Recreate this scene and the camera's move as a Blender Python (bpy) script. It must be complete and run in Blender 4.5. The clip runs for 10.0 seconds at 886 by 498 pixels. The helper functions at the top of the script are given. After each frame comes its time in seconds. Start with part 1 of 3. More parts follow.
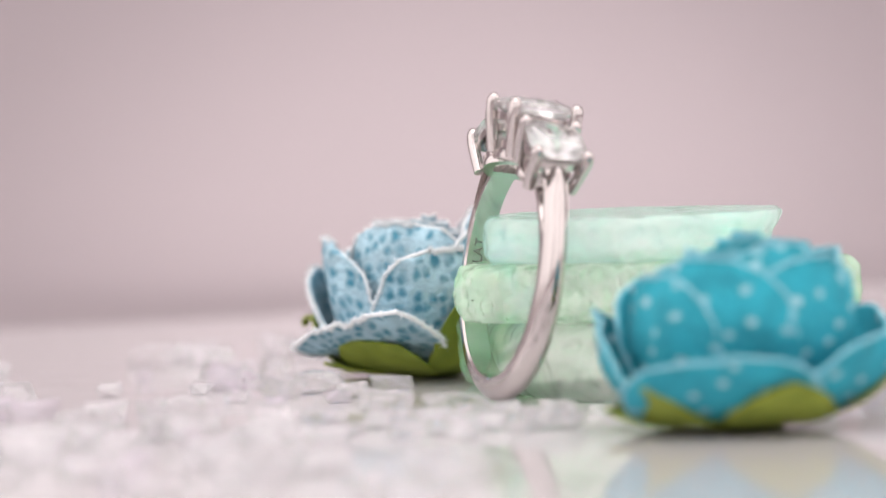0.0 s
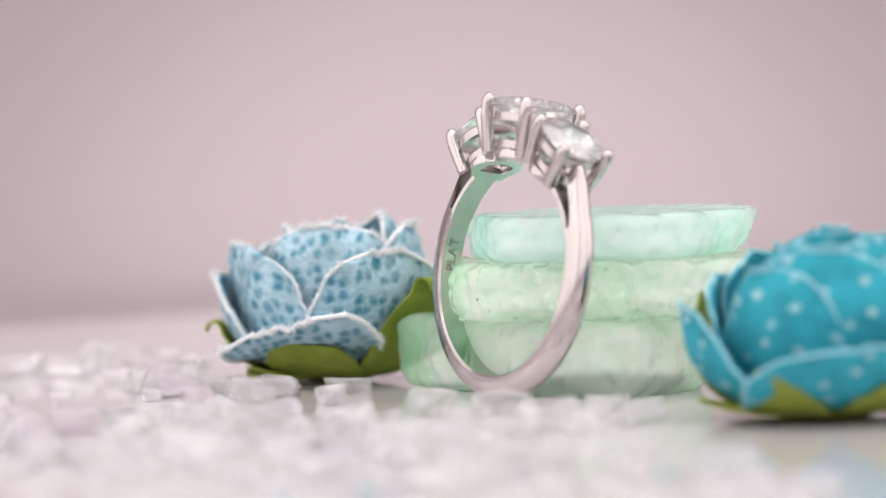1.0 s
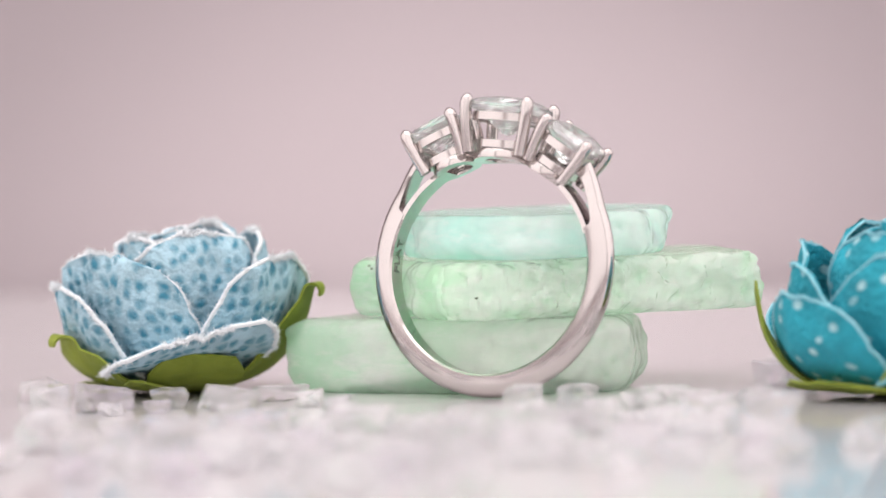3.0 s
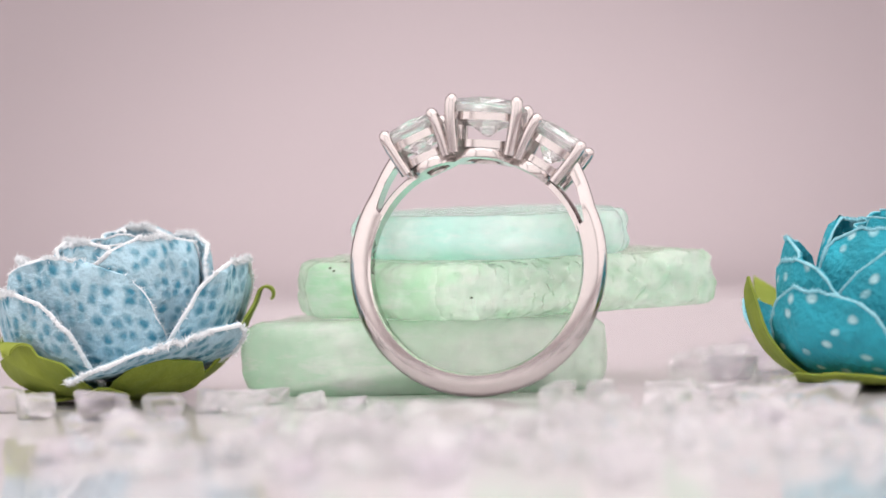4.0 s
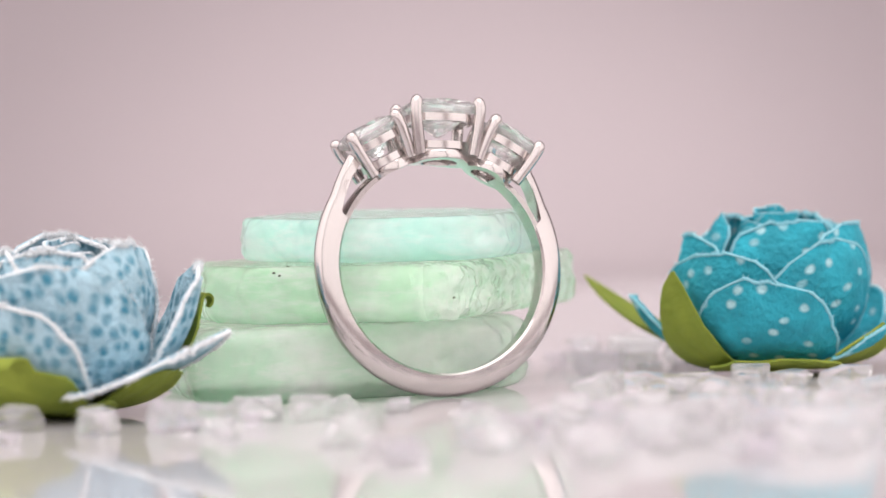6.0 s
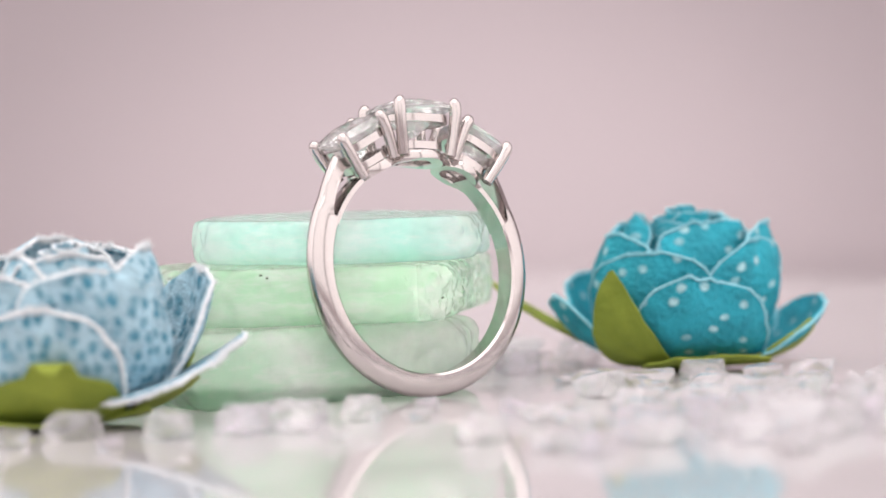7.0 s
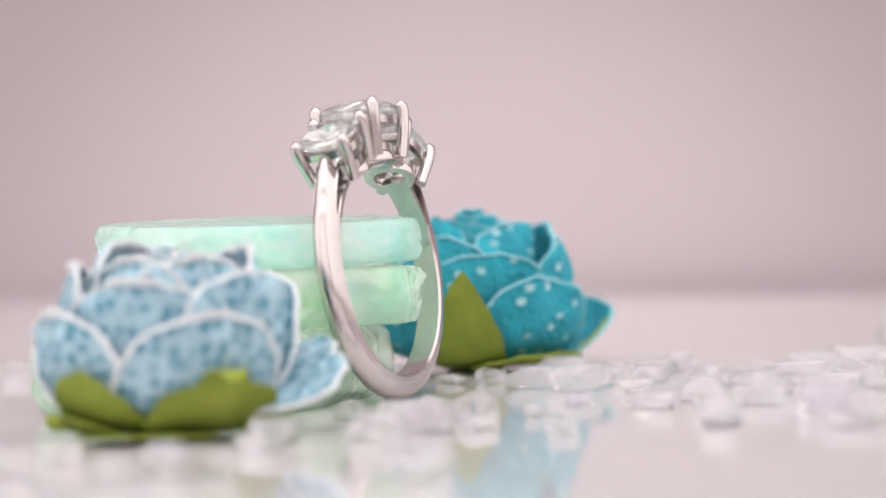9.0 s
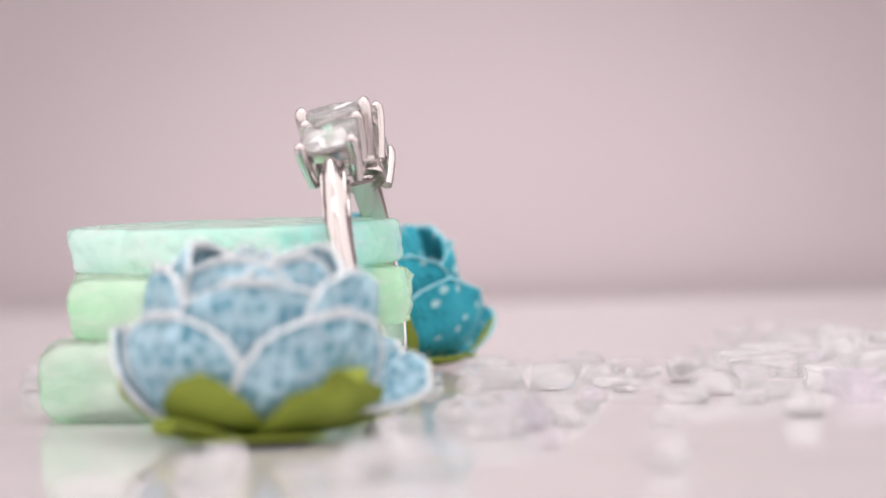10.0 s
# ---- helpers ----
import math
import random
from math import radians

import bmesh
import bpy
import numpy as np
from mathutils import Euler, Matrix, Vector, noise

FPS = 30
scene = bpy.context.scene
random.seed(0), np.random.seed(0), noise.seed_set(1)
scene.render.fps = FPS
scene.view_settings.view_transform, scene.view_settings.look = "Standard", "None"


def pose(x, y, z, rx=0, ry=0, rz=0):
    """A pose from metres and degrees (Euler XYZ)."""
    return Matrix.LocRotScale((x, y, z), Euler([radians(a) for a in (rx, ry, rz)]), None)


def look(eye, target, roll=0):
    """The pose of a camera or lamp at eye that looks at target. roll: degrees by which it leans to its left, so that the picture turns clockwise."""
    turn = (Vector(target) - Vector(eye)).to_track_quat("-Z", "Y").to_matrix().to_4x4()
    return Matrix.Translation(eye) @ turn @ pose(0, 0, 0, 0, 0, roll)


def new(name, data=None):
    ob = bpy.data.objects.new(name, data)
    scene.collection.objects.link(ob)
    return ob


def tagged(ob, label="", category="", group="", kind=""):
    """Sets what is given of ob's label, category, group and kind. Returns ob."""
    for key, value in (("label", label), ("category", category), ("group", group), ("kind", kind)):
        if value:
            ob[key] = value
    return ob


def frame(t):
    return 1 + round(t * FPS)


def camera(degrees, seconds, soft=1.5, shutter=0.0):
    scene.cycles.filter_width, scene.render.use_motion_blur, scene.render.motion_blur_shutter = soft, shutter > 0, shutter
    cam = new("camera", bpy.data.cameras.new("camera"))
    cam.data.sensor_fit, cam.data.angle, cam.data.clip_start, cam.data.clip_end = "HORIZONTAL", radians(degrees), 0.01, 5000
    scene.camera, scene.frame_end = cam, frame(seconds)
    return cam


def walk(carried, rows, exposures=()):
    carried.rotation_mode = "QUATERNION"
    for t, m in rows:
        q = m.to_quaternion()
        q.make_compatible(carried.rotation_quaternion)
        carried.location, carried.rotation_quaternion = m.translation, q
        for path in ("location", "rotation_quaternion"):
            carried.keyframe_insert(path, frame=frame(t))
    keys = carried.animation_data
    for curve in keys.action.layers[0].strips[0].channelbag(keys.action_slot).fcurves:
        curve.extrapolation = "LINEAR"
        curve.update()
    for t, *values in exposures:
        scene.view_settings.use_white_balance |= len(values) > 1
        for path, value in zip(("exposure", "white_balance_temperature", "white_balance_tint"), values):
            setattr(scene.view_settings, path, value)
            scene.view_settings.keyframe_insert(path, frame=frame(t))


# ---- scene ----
# The camera stands still; a square tile turns before it with all that lies on it.
EYE = Vector((0.0009, -0.307, 0.02491))
PITCH = 2.403
cam = camera(12.83, 10.0)
STAND = look(EYE, EYE + Vector((0, math.cos(radians(PITCH)), -math.sin(radians(PITCH)))), -1.744)
walk(cam, [(0.0, STAND), (10.0, STAND)])
cam.data.dof.use_dof = True
cam.data.dof.focus_distance = 0.314
cam.data.dof.aperture_fstop = 24.0

# ---- light ----
world = bpy.data.worlds.new("studio_air")
scene.world = world
world.use_nodes = True
world.node_tree.nodes["Background"].inputs[0].default_value = (1.0, 0.95, 0.95, 1)
world.node_tree.nodes["Background"].inputs[1].default_value = 0.3
scene.view_settings.exposure = 0.0


def area_lamp(name, eye, target, size, power, colour=(1, 0.97, 0.95), size_y=None):
    d = bpy.data.lights.new(name, "AREA")
    d.energy, d.color, d.size = power, colour, size
    if size_y:
        d.shape, d.size_y = "RECTANGLE", size_y
    ob = new(name, d)
    ob.matrix_world = look(eye, target)
    return ob


# the tent's lit cloth panels: roof, both sides, and the side behind the camera
area_lamp("panel_roof", (0.0, -0.12, 0.94), (0.0, -0.12, 0.0), 1.1, 6.8, (1, 0.98, 0.975))
area_lamp("panel_west", (-0.59, -0.15, 0.45), (0.0, -0.15, 0.45), 1.0, 1.9, (1, 0.98, 0.975), 0.8)
area_lamp("panel_east", (0.59, -0.15, 0.45), (0.0, -0.15, 0.45), 1.0, 1.9, (1, 0.98, 0.975), 0.8)
area_lamp("panel_south", (0.0, -0.74, 0.48), (0.0, 0.0, 0.48), 1.0, 2.1, (1, 0.98, 0.975), 0.8)
# added spot: its soft pool on the paper stands in for a vignette
d = bpy.data.lights.new("vignette_spot", "SPOT")
d.energy, d.spot_size, d.spot_blend, d.shadow_soft_size, d.color = 15.6, radians(14.6), 1.0, 0.03, (1, 0.96, 0.95)
new("vignette_spot", d).matrix_world = look((0.005, -0.05, 0.6), (0.004, 0.39, 0.0))

# ---- materials ----


def material(name, colour, rough=0.5, metal=0.0, **more):
    m = bpy.data.materials.new(name)
    m.use_nodes = True
    b = m.node_tree.nodes["Principled BSDF"]
    b.inputs["Base Color"].default_value = (*colour, 1)
    b.inputs["Roughness"].default_value = rough
    b.inputs["Metallic"].default_value = metal
    for k, v in more.items():
        b.inputs[k.replace("_", " ")].default_value = v
    return m


def node(m, kind, **values):
    n = m.node_tree.nodes.new(kind)
    for k, v in values.items():
        n.inputs[k.replace("_", " ")].default_value = v
    return n


def join(m, a, b):
    m.node_tree.links.new(a, b)


def noise_node(m, scale, detail=4.0, coord="Object"):
    c = m.node_tree.nodes.new("ShaderNodeTexCoord")
    n = node(m, "ShaderNodeTexNoise", Scale=scale, Detail=detail)
    join(m, c.outputs[coord], n.inputs["Vector"])
    return n


def ramp(m, source, stops):
    r = m.node_tree.nodes.new("ShaderNodeValToRGB")
    r.color_ramp.elements[0].position, r.color_ramp.elements[0].color = stops[0][0], (*stops[0][1], 1)
    r.color_ramp.elements[1].position, r.color_ramp.elements[1].color = stops[-1][0], (*stops[-1][1], 1)
    for p, c in stops[1:-1]:
        r.color_ramp.elements.new(p).color = (*c, 1)
    join(m, source, r.inputs[0])
    return r


def bump(m, source, strength, distance):
    b = node(m, "ShaderNodeBump", Strength=strength, Distance=distance)
    join(m, source, b.inputs["Height"])
    join(m, b.outputs[0], m.node_tree.nodes["Principled BSDF"].inputs["Normal"])


def shader(m):
    return m.node_tree.nodes["Principled BSDF"]


PLATINUM = material("platinum", (0.61, 0.565, 0.55), 0.07, 1.0)
n = noise_node(PLATINUM, 900)
join(PLATINUM, ramp(PLATINUM, n.outputs[0], [(0.3, (0.13,) * 3), (0.8, (0.24,) * 3)]).outputs[0], shader(PLATINUM).inputs["Roughness"])
ENGRAVED = material("engraved_metal", (0.25, 0.24, 0.23), 0.5, 0.8)
DIAMOND = material("diamond", (1, 1, 1), 0.0, 0.0, IOR=2.2, Transmission_Weight=1.0)

BACKDROP = material("pink_paper", (0.318, 0.273, 0.286), 0.85)
bump(BACKDROP, noise_node(BACKDROP, 300).outputs[0], 0.05, 0.0005)
TENT = material("white_tent_cloth", (0.8, 0.76, 0.76), 0.9)
ROOM = material("pale_grey_cloth", (0.6, 0.56, 0.56), 0.9)

TILE = material("white_glazed_tile", (0.74, 0.72, 0.73), 0.06, 0.0, IOR=1.5)
n = noise_node(TILE, 60)
join(TILE, ramp(TILE, n.outputs[0], [(0.2, (0.6, 0.575, 0.585)), (0.8, (0.66, 0.63, 0.64))]).outputs[0], shader(TILE).inputs["Base Color"])
join(TILE, ramp(TILE, noise_node(TILE, 140).outputs[0], [(0.3, (0.03,) * 3), (0.8, (0.1,) * 3)]).outputs[0], shader(TILE).inputs["Roughness"])


def see_through(m, tint, share):
    """Lets a share of the light pass straight through the surface, tinted."""
    t = m.node_tree
    out = t.nodes["Material Output"]
    clear = t.nodes.new("ShaderNodeBsdfTransparent")
    clear.inputs[0].default_value = (*tint, 1)
    mix = t.nodes.new("ShaderNodeMixShader")
    if hasattr(share, "is_output"):
        join(m, share, mix.inputs[0])
    else:
        mix.inputs[0].default_value = share
    join(m, shader(m).outputs[0], mix.inputs[1])
    join(m, clear.outputs[0], mix.inputs[2])
    join(m, mix.outputs[0], out.inputs["Surface"])


def slab_glass(name, deep, pale, trans, straight, clear=None):
    """Cloudy tinted glass. clear: a way and two distances along it, in metres, between which it turns clear and fractured."""
    m = material(name, pale, 0.22, 0.0, IOR=1.35 if clear else 1.2, Transmission_Weight=trans)
    a = ramp(m, noise_node(m, 95, 4).outputs[0], [(0.33, deep), (0.6, pale)])
    # pale clouds and streaks along the slab
    lie = m.node_tree.nodes.new("ShaderNodeTexCoord")
    flat = m.node_tree.nodes.new("ShaderNodeMapping")
    flat.inputs["Scale"].default_value = (1.0, 1.0, 3.2)
    join(m, lie.outputs["Object"], flat.inputs["Vector"])
    streak = node(m, "ShaderNodeTexNoise", Scale=210, Detail=7, Roughness=0.62)
    join(m, flat.outputs[0], streak.inputs["Vector"])
    veins = ramp(m, streak.outputs[0], [(0.48, (0, 0, 0)), (0.7, (0.7, 0.7, 0.7))])
    white = m.node_tree.nodes.new("ShaderNodeMix")
    white.data_type = "RGBA"
    join(m, veins.outputs[0], white.inputs[0])
    join(m, a.outputs[0], white.inputs[6])
    white.inputs[7].default_value = (0.97, 0.99, 0.975, 1)
    sheen = ramp(m, noise_node(m, 90, 1).outputs[0], [(0.2, (0.3,) * 3), (0.8, (0.4,) * 3)])
    through_share = ramp(m, noise_node(m, 180, 5).outputs[0], [(0.25, (straight - 0.08,) * 3), (0.75, (straight + 0.08,) * 3)])
    gloss, colour = sheen.outputs[0], white.outputs[2]
    if clear:
        c = m.node_tree.nodes.new("ShaderNodeTexCoord")
        d = m.node_tree.nodes.new("ShaderNodeVectorMath")
        d.operation = "DOT_PRODUCT"
        join(m, c.outputs["Object"], d.inputs[0])
        d.inputs[1].default_value = clear[0]
        g = m.node_tree.nodes.new("ShaderNodeMapRange")
        g.inputs["From Min"].default_value, g.inputs["From Max"].default_value = clear[1], clear[2]
        join(m, d.outputs["Value"], g.inputs["Value"])
        mix = m.node_tree.nodes.new("ShaderNodeMix")
        join(m, g.outputs[0], mix.inputs[0])
        join(m, gloss, mix.inputs[2])
        mix.inputs[3].default_value = 0.05
        gloss = mix.outputs[0]
    join(m, gloss, shader(m).inputs["Roughness"])
    shader(m).inputs["Subsurface Weight"].default_value = 1.0
    m.node_tree.nodes["Principled BSDF"].subsurface_method = "BURLEY"
    shader(m).inputs["Coat Weight"].default_value = 0.9
    shader(m).inputs["Coat Roughness"].default_value = 0.05
    shader(m).inputs["Subsurface Radius"].default_value = (0.6, 1.0, 0.8)
    shader(m).inputs["Subsurface Scale"].default_value = 0.006
    # broken, glinting faces: all over the clear part, and in patches elsewhere
    glint = ramp(m, noise_node(m, 120, 2).outputs[0], [(0.5, (0.0,) * 3), (0.66, (0.7,) * 3)]).outputs[0]
    if clear:
        most = m.node_tree.nodes.new("ShaderNodeMath")
        most.operation = "MAXIMUM"
        join(m, glint, most.inputs[0])
        join(m, g.outputs[0], most.inputs[1])
        glint = most.outputs[0]
    flakes = node(m, "ShaderNodeTexVoronoi", Scale=620)
    flakes.feature = "SMOOTH_F1"
    c = m.node_tree.nodes.new("ShaderNodeTexCoord")
    join(m, c.outputs["Object"], flakes.inputs["Vector"])
    # white mixed into the colour along the flakes' ridges stands in for glints
    ridge = m.node_tree.nodes.new("ShaderNodeMath")
    ridge.operation = "MULTIPLY"
    join(m, glint, ridge.inputs[0])
    join(m, ramp(m, flakes.outputs["Distance"], [(0.22, (0,) * 3), (0.5, (1,) * 3)]).outputs[0], ridge.inputs[1])
    painted_glint = m.node_tree.nodes.new("ShaderNodeMix")
    painted_glint.data_type = "RGBA"
    join(m, ridge.outputs[0], painted_glint.inputs[0])
    join(m, colour, painted_glint.inputs[6])
    painted_glint.inputs[7].default_value = (0.9, 0.99, 0.91, 1)
    join(m, painted_glint.outputs[2], shader(m).inputs["Base Color"])
    broken = node(m, "ShaderNodeBump", Distance=0.0016)
    join(m, glint, broken.inputs["Strength"])
    join(m, flakes.outputs["Distance"], broken.inputs["Height"])
    join(m, broken.outputs[0], shader(m).inputs["Normal"])
    join(m, broken.outputs[0], shader(m).inputs["Coat Normal"])
    shader(m).inputs["Coat IOR"].default_value = 1.8
    see_through(m, tuple(0.55 + 0.45 * x for x in pale), through_share.outputs[0])
    return m


see_through(DIAMOND, (0.98, 0.985, 0.98), 0.13)
MINT = slab_glass("mint_glass", (0.45, 0.96, 0.82), (0.77, 0.985, 0.92), 0.15, 0.54)
GREEN = slab_glass("pale_green_glass", (0.46, 0.94, 0.53), (0.79, 0.98, 0.82), 0.15, 0.54, ((0.75, -0.66, 0), 0.005, 0.009))
GREY_GREEN = slab_glass("grey_green_glass", (0.46, 0.87, 0.55), (0.79, 0.96, 0.81), 0.15, 0.54)


def chip_glass(name, colour, rough, trans, straight):
    m = material(name, colour, rough, 0.0, IOR=1.33, Transmission_Weight=trans)
    bump(m, noise_node(m, 900, 4).outputs[0], 0.25, 0.0002)
    cloud = ramp(m, noise_node(m, 500, 4).outputs[0], [(0.4, (straight + 0.12,) * 3), (0.65, (straight - 0.15,) * 3)])
    see_through(m, (0.97, 0.965, 0.97), cloud.outputs[0])
    return m


CLEAR = chip_glass("clear_chip_glass", (0.98, 0.975, 0.98), 0.06, 0.7, 0.42)
MILKY = chip_glass("milky_chip_glass", (0.95, 0.94, 0.95), 0.22, 0.5, 0.36)
LILAC = chip_glass("lilac_chip_glass", (0.9, 0.85, 0.92), 0.1, 0.7, 0.48)
SPECK = material("dark_speck", (0.03, 0.035, 0.02), 0.8)


def cloth(name, ground, spot, scale, lo, hi, randomness, tall, metric, shaken):
    m = material(name, ground, 0.9)
    uv = m.node_tree.nodes.new("ShaderNodeUVMap")
    v = node(m, "ShaderNodeTexVoronoi", Scale=scale, Randomness=randomness)
    v.voronoi_dimensions, v.distance = "2D", metric
    stretch = m.node_tree.nodes.new("ShaderNodeMapping")
    stretch.inputs["Scale"].default_value = (1.0, tall, 1.0)
    join(m, uv.outputs[0], stretch.inputs["Vector"])
    shake = m.node_tree.nodes.new("ShaderNodeVectorMath")
    shake.operation = "MULTIPLY_ADD"
    join(m, noise_node(m, 900, 3).outputs["Color"], shake.inputs[0])
    shake.inputs[1].default_value = (shaken, shaken, 0)
    join(m, stretch.outputs[0], shake.inputs[2])
    join(m, shake.outputs[0], v.inputs["Vector"])
    mask = ramp(m, v.outputs["Distance"], [(lo, (1, 1, 1)), (hi, (0, 0, 0))])
    tone = ramp(m, noise_node(m, 350, 5).outputs[0], [(0.3, tuple(c * 0.72 for c in ground)), (0.7, tuple(min(1, c * 1.2) for c in ground))])
    mix = m.node_tree.nodes.new("ShaderNodeMix")
    mix.data_type = "RGBA"
    fade = m.node_tree.nodes.new("ShaderNodeMath")
    fade.operation = "MULTIPLY"
    worn = ramp(m, noise_node(m, 600, 3).outputs[0], [(0.35, (0.45,) * 3), (0.6, (1.0,) * 3)])
    join(m, mask.outputs[0], fade.inputs[0])
    join(m, worn.outputs[0], fade.inputs[1])
    join(m, fade.outputs[0], mix.inputs[0])
    join(m, tone.outputs[0], mix.inputs[6])
    mix.inputs[7].default_value = (*spot, 1)
    join(m, mix.outputs[2], shader(m).inputs["Base Color"])
    bump(m, noise_node(m, 1800, 5).outputs[0], 0.8, 0.0005)
    return m


BLUE_CLOTH = cloth("pale_blue_printed_cloth", (0.43, 0.63, 0.72), (0.055, 0.25, 0.36), 0.84, 0.16, 0.46, 0.6, 0.75, "EUCLIDEAN", 0.9)
TEAL_CLOTH = cloth("teal_dotted_cloth", (0.026, 0.37, 0.47), (0.42, 0.68, 0.72), 0.36, 0.09, 0.19, 0.7, 1.0, "EUCLIDEAN", 0.15)
WHITE_FUZZ = material("white_frayed_edge", (0.88, 0.91, 0.93), 1.0)
bump(WHITE_FUZZ, noise_node(WHITE_FUZZ, 4000, 3).outputs[0], 0.8, 0.0003)
TEAL_EDGE = material("pale_teal_cut_edge", (0.3, 0.62, 0.7), 1.0)
LEAF = material("olive_paper", (0.25, 0.31, 0.035), 0.8)
n = noise_node(LEAF, 250, 5)
join(LEAF, ramp(LEAF, n.outputs[0], [(0.3, (0.17, 0.225, 0.02)), (0.75, (0.3, 0.36, 0.045))]).outputs[0], shader(LEAF).inputs["Base Color"])
bump(LEAF, noise_node(LEAF, 500, 6).outputs[0], 0.6, 0.0006)

# ---- building ----
MM = 0.001
MOVING = []


def part(name, bm, mat, parent=None, label="", smooth=True):
    me = bpy.data.meshes.new(name)
    bmesh.ops.recalc_face_normals(bm, faces=bm.faces)
    bm.to_mesh(me)
    bm.free()
    me.materials.append(mat)
    if smooth:
        me.shade_smooth()
        me.set_sharp_from_angle(angle=radians(38))
    ob = new(name, me)
    if parent:
        ob.parent = parent
    if label:
        tagged(ob, label)
    return ob


def turning(ob, m):
    """Something that lies on the turning tile at the pose m."""
    ob.matrix_basis = m
    MOVING.append((ob, m.copy()))
    return ob


def box(bm, lo, hi):
    m = Matrix.Translation([(a + b) / 2 for a, b in zip(lo, hi)]) @ Matrix.Diagonal([b - a for a, b in zip(lo, hi)] + [1])
    return bmesh.ops.create_cube(bm, size=1, matrix=m)


def loft(bm, rings, closed=True, caps=True):
    """Rings of points joined in order."""
    vs = [[bm.verts.new(p) for p in r] for r in rings]
    k = len(vs[0])
    for a, b in zip(vs, vs[1:] + ([vs[0]] if not caps and closed == "loop" else [])):
        for i in range(k if closed else k - 1):
            j = (i + 1) % k
            bm.faces.new((a[i], a[j], b[j], b[i]))
    if caps:
        bm.faces.new(vs[0][::-1])
        bm.faces.new(vs[-1])
    return vs


def tube(bm, points, radii, sides=8, loop=False):
    """A round bar along points."""
    points = [Vector(p) for p in points]
    rings, side = [], None
    for i, p in enumerate(points):
        if loop:
            way = points[(i + 1) % len(points)] - points[i - 1]
        else:
            way = points[min(i + 1, len(points) - 1)] - points[max(i - 1, 0)]
        way.normalize()
        if side is None:
            side = way.orthogonal().normalized()
        side = (side - way * side.dot(way)).normalized()
        up = way.cross(side)
        r = radii[i] if hasattr(radii, "__len__") else radii
        rings.append([p + (side * math.cos(a) + up * math.sin(a)) * r for a in (2 * math.pi * k / sides for k in range(sides))])
    loft(bm, rings, True if not loop else "loop", not loop)


# ---- setting ----


def backdrop():
    bm = bmesh.new()
    line = [(-0.75 + 0.11 * k, -0.008) for k in range(10)] + [(0.34, -0.008)]
    line += [(0.34 + 0.1 * math.sin(a), 0.092 - 0.1 * math.cos(a)) for a in (math.pi / 2 * k / 40 for k in range(1, 41))]
    line += [(0.44, 0.092 + 0.1 * k) for k in range(1, 10)]
    rows = [[bm.verts.new((x, y, z)) for x in (-0.6, -0.2, 0.2, 0.6)] for y, z in line]
    for a, b in zip(rows, rows[1:]):
        for i in range(3):
            bm.faces.new((a[i], a[i + 1], b[i + 1], b[i]))
    under = [[bm.verts.new((v.co.x, v.co.y + 0.002, v.co.z - 0.002)) for v in row] for row in rows]
    for a, b in zip(under, under[1:]):
        for i in range(3):
            bm.faces.new((a[i], b[i], b[i + 1], a[i + 1]))
    tagged(part("backdrop", bm, BACKDROP, smooth=False), "seamless pale pink paper sweep behind the tile", "backdrop", kind="structure")


def tent():
    for name, lo, hi, mat in (("wall_west", (-0.62, -0.75, -0.008), (-0.6, 0.48, 0.95), TENT), ("wall_east", (0.6, -0.75, -0.008), (0.62, 0.48, 0.95), TENT),
                              ("wall_south", (-0.62, -0.77, -0.008), (0.62, -0.75, 0.95), ROOM)):
        bm = bmesh.new()
        box(bm, lo, hi)
        tagged(part(name, bm, mat, smooth=False), "plain pale cloth wall of the photo tent", "wall", kind="structure")
    bm = bmesh.new()
    box(bm, (-0.62, -0.77, 0.951), (0.62, 0.5, 0.97))
    tagged(part("ceiling", bm, TENT, smooth=False), "plain white cloth roof of the photo tent", "ceiling", kind="structure")


backdrop()
tent()


def tile():
    bm = bmesh.new()
    box(bm, (-0.125, -0.115, -0.0079), (0.14, 0.15, 0.0))
    bmesh.ops.bevel(bm, geom=bm.edges[:], offset=0.0012, segments=3, affect="EDGES", profile=0.5)
    ob = part("glazed_tile", bm, TILE, smooth=False)
    tagged(ob, "glossy white square tile under the jewellery", "tile")
    turning(ob, Matrix.Identity(4))


tile()

# ---- the ring ----
RI = 8.5


def polar(a, r, y=0.0):
    """A point of the ring's own space, millimetres: a degrees from the top."""
    return Vector((r * math.sin(radians(a)), y, r * math.cos(radians(a)))) * MM


def outline(rx, ry, n, power=2.6, start=0.0):
    pts = []
    for k in range(n):
        a = 2 * math.pi * (k + start) / n
        c, s = math.cos(a), math.sin(a)
        pts.append((rx * math.copysign(abs(c) ** (2 / power), c), ry * math.copysign(abs(s) ** (2 / power), s)))
    return pts


def band_ring(a, cut, r1, w):
    """Cross section of the band at angle a: flat inside, round outside, cut off inside the radius cut."""
    pts = [(RI, -w + 0.15), (RI - 0.02, 0), (RI, w - 0.15), (RI + 0.18, w)]
    for k in range(1, 12):
        t = math.pi * k / 12
        pts.append((RI + 0.18 + (r1 - RI - 0.18) * math.sin(t) ** 0.7, w * math.cos(t) * (1 - 0.12 * math.sin(t))))
    pts.append((RI + 0.18, -w))
    return [polar(a, max(r, cut + 0.001 * k), y) for k, (r, y) in enumerate(pts)]


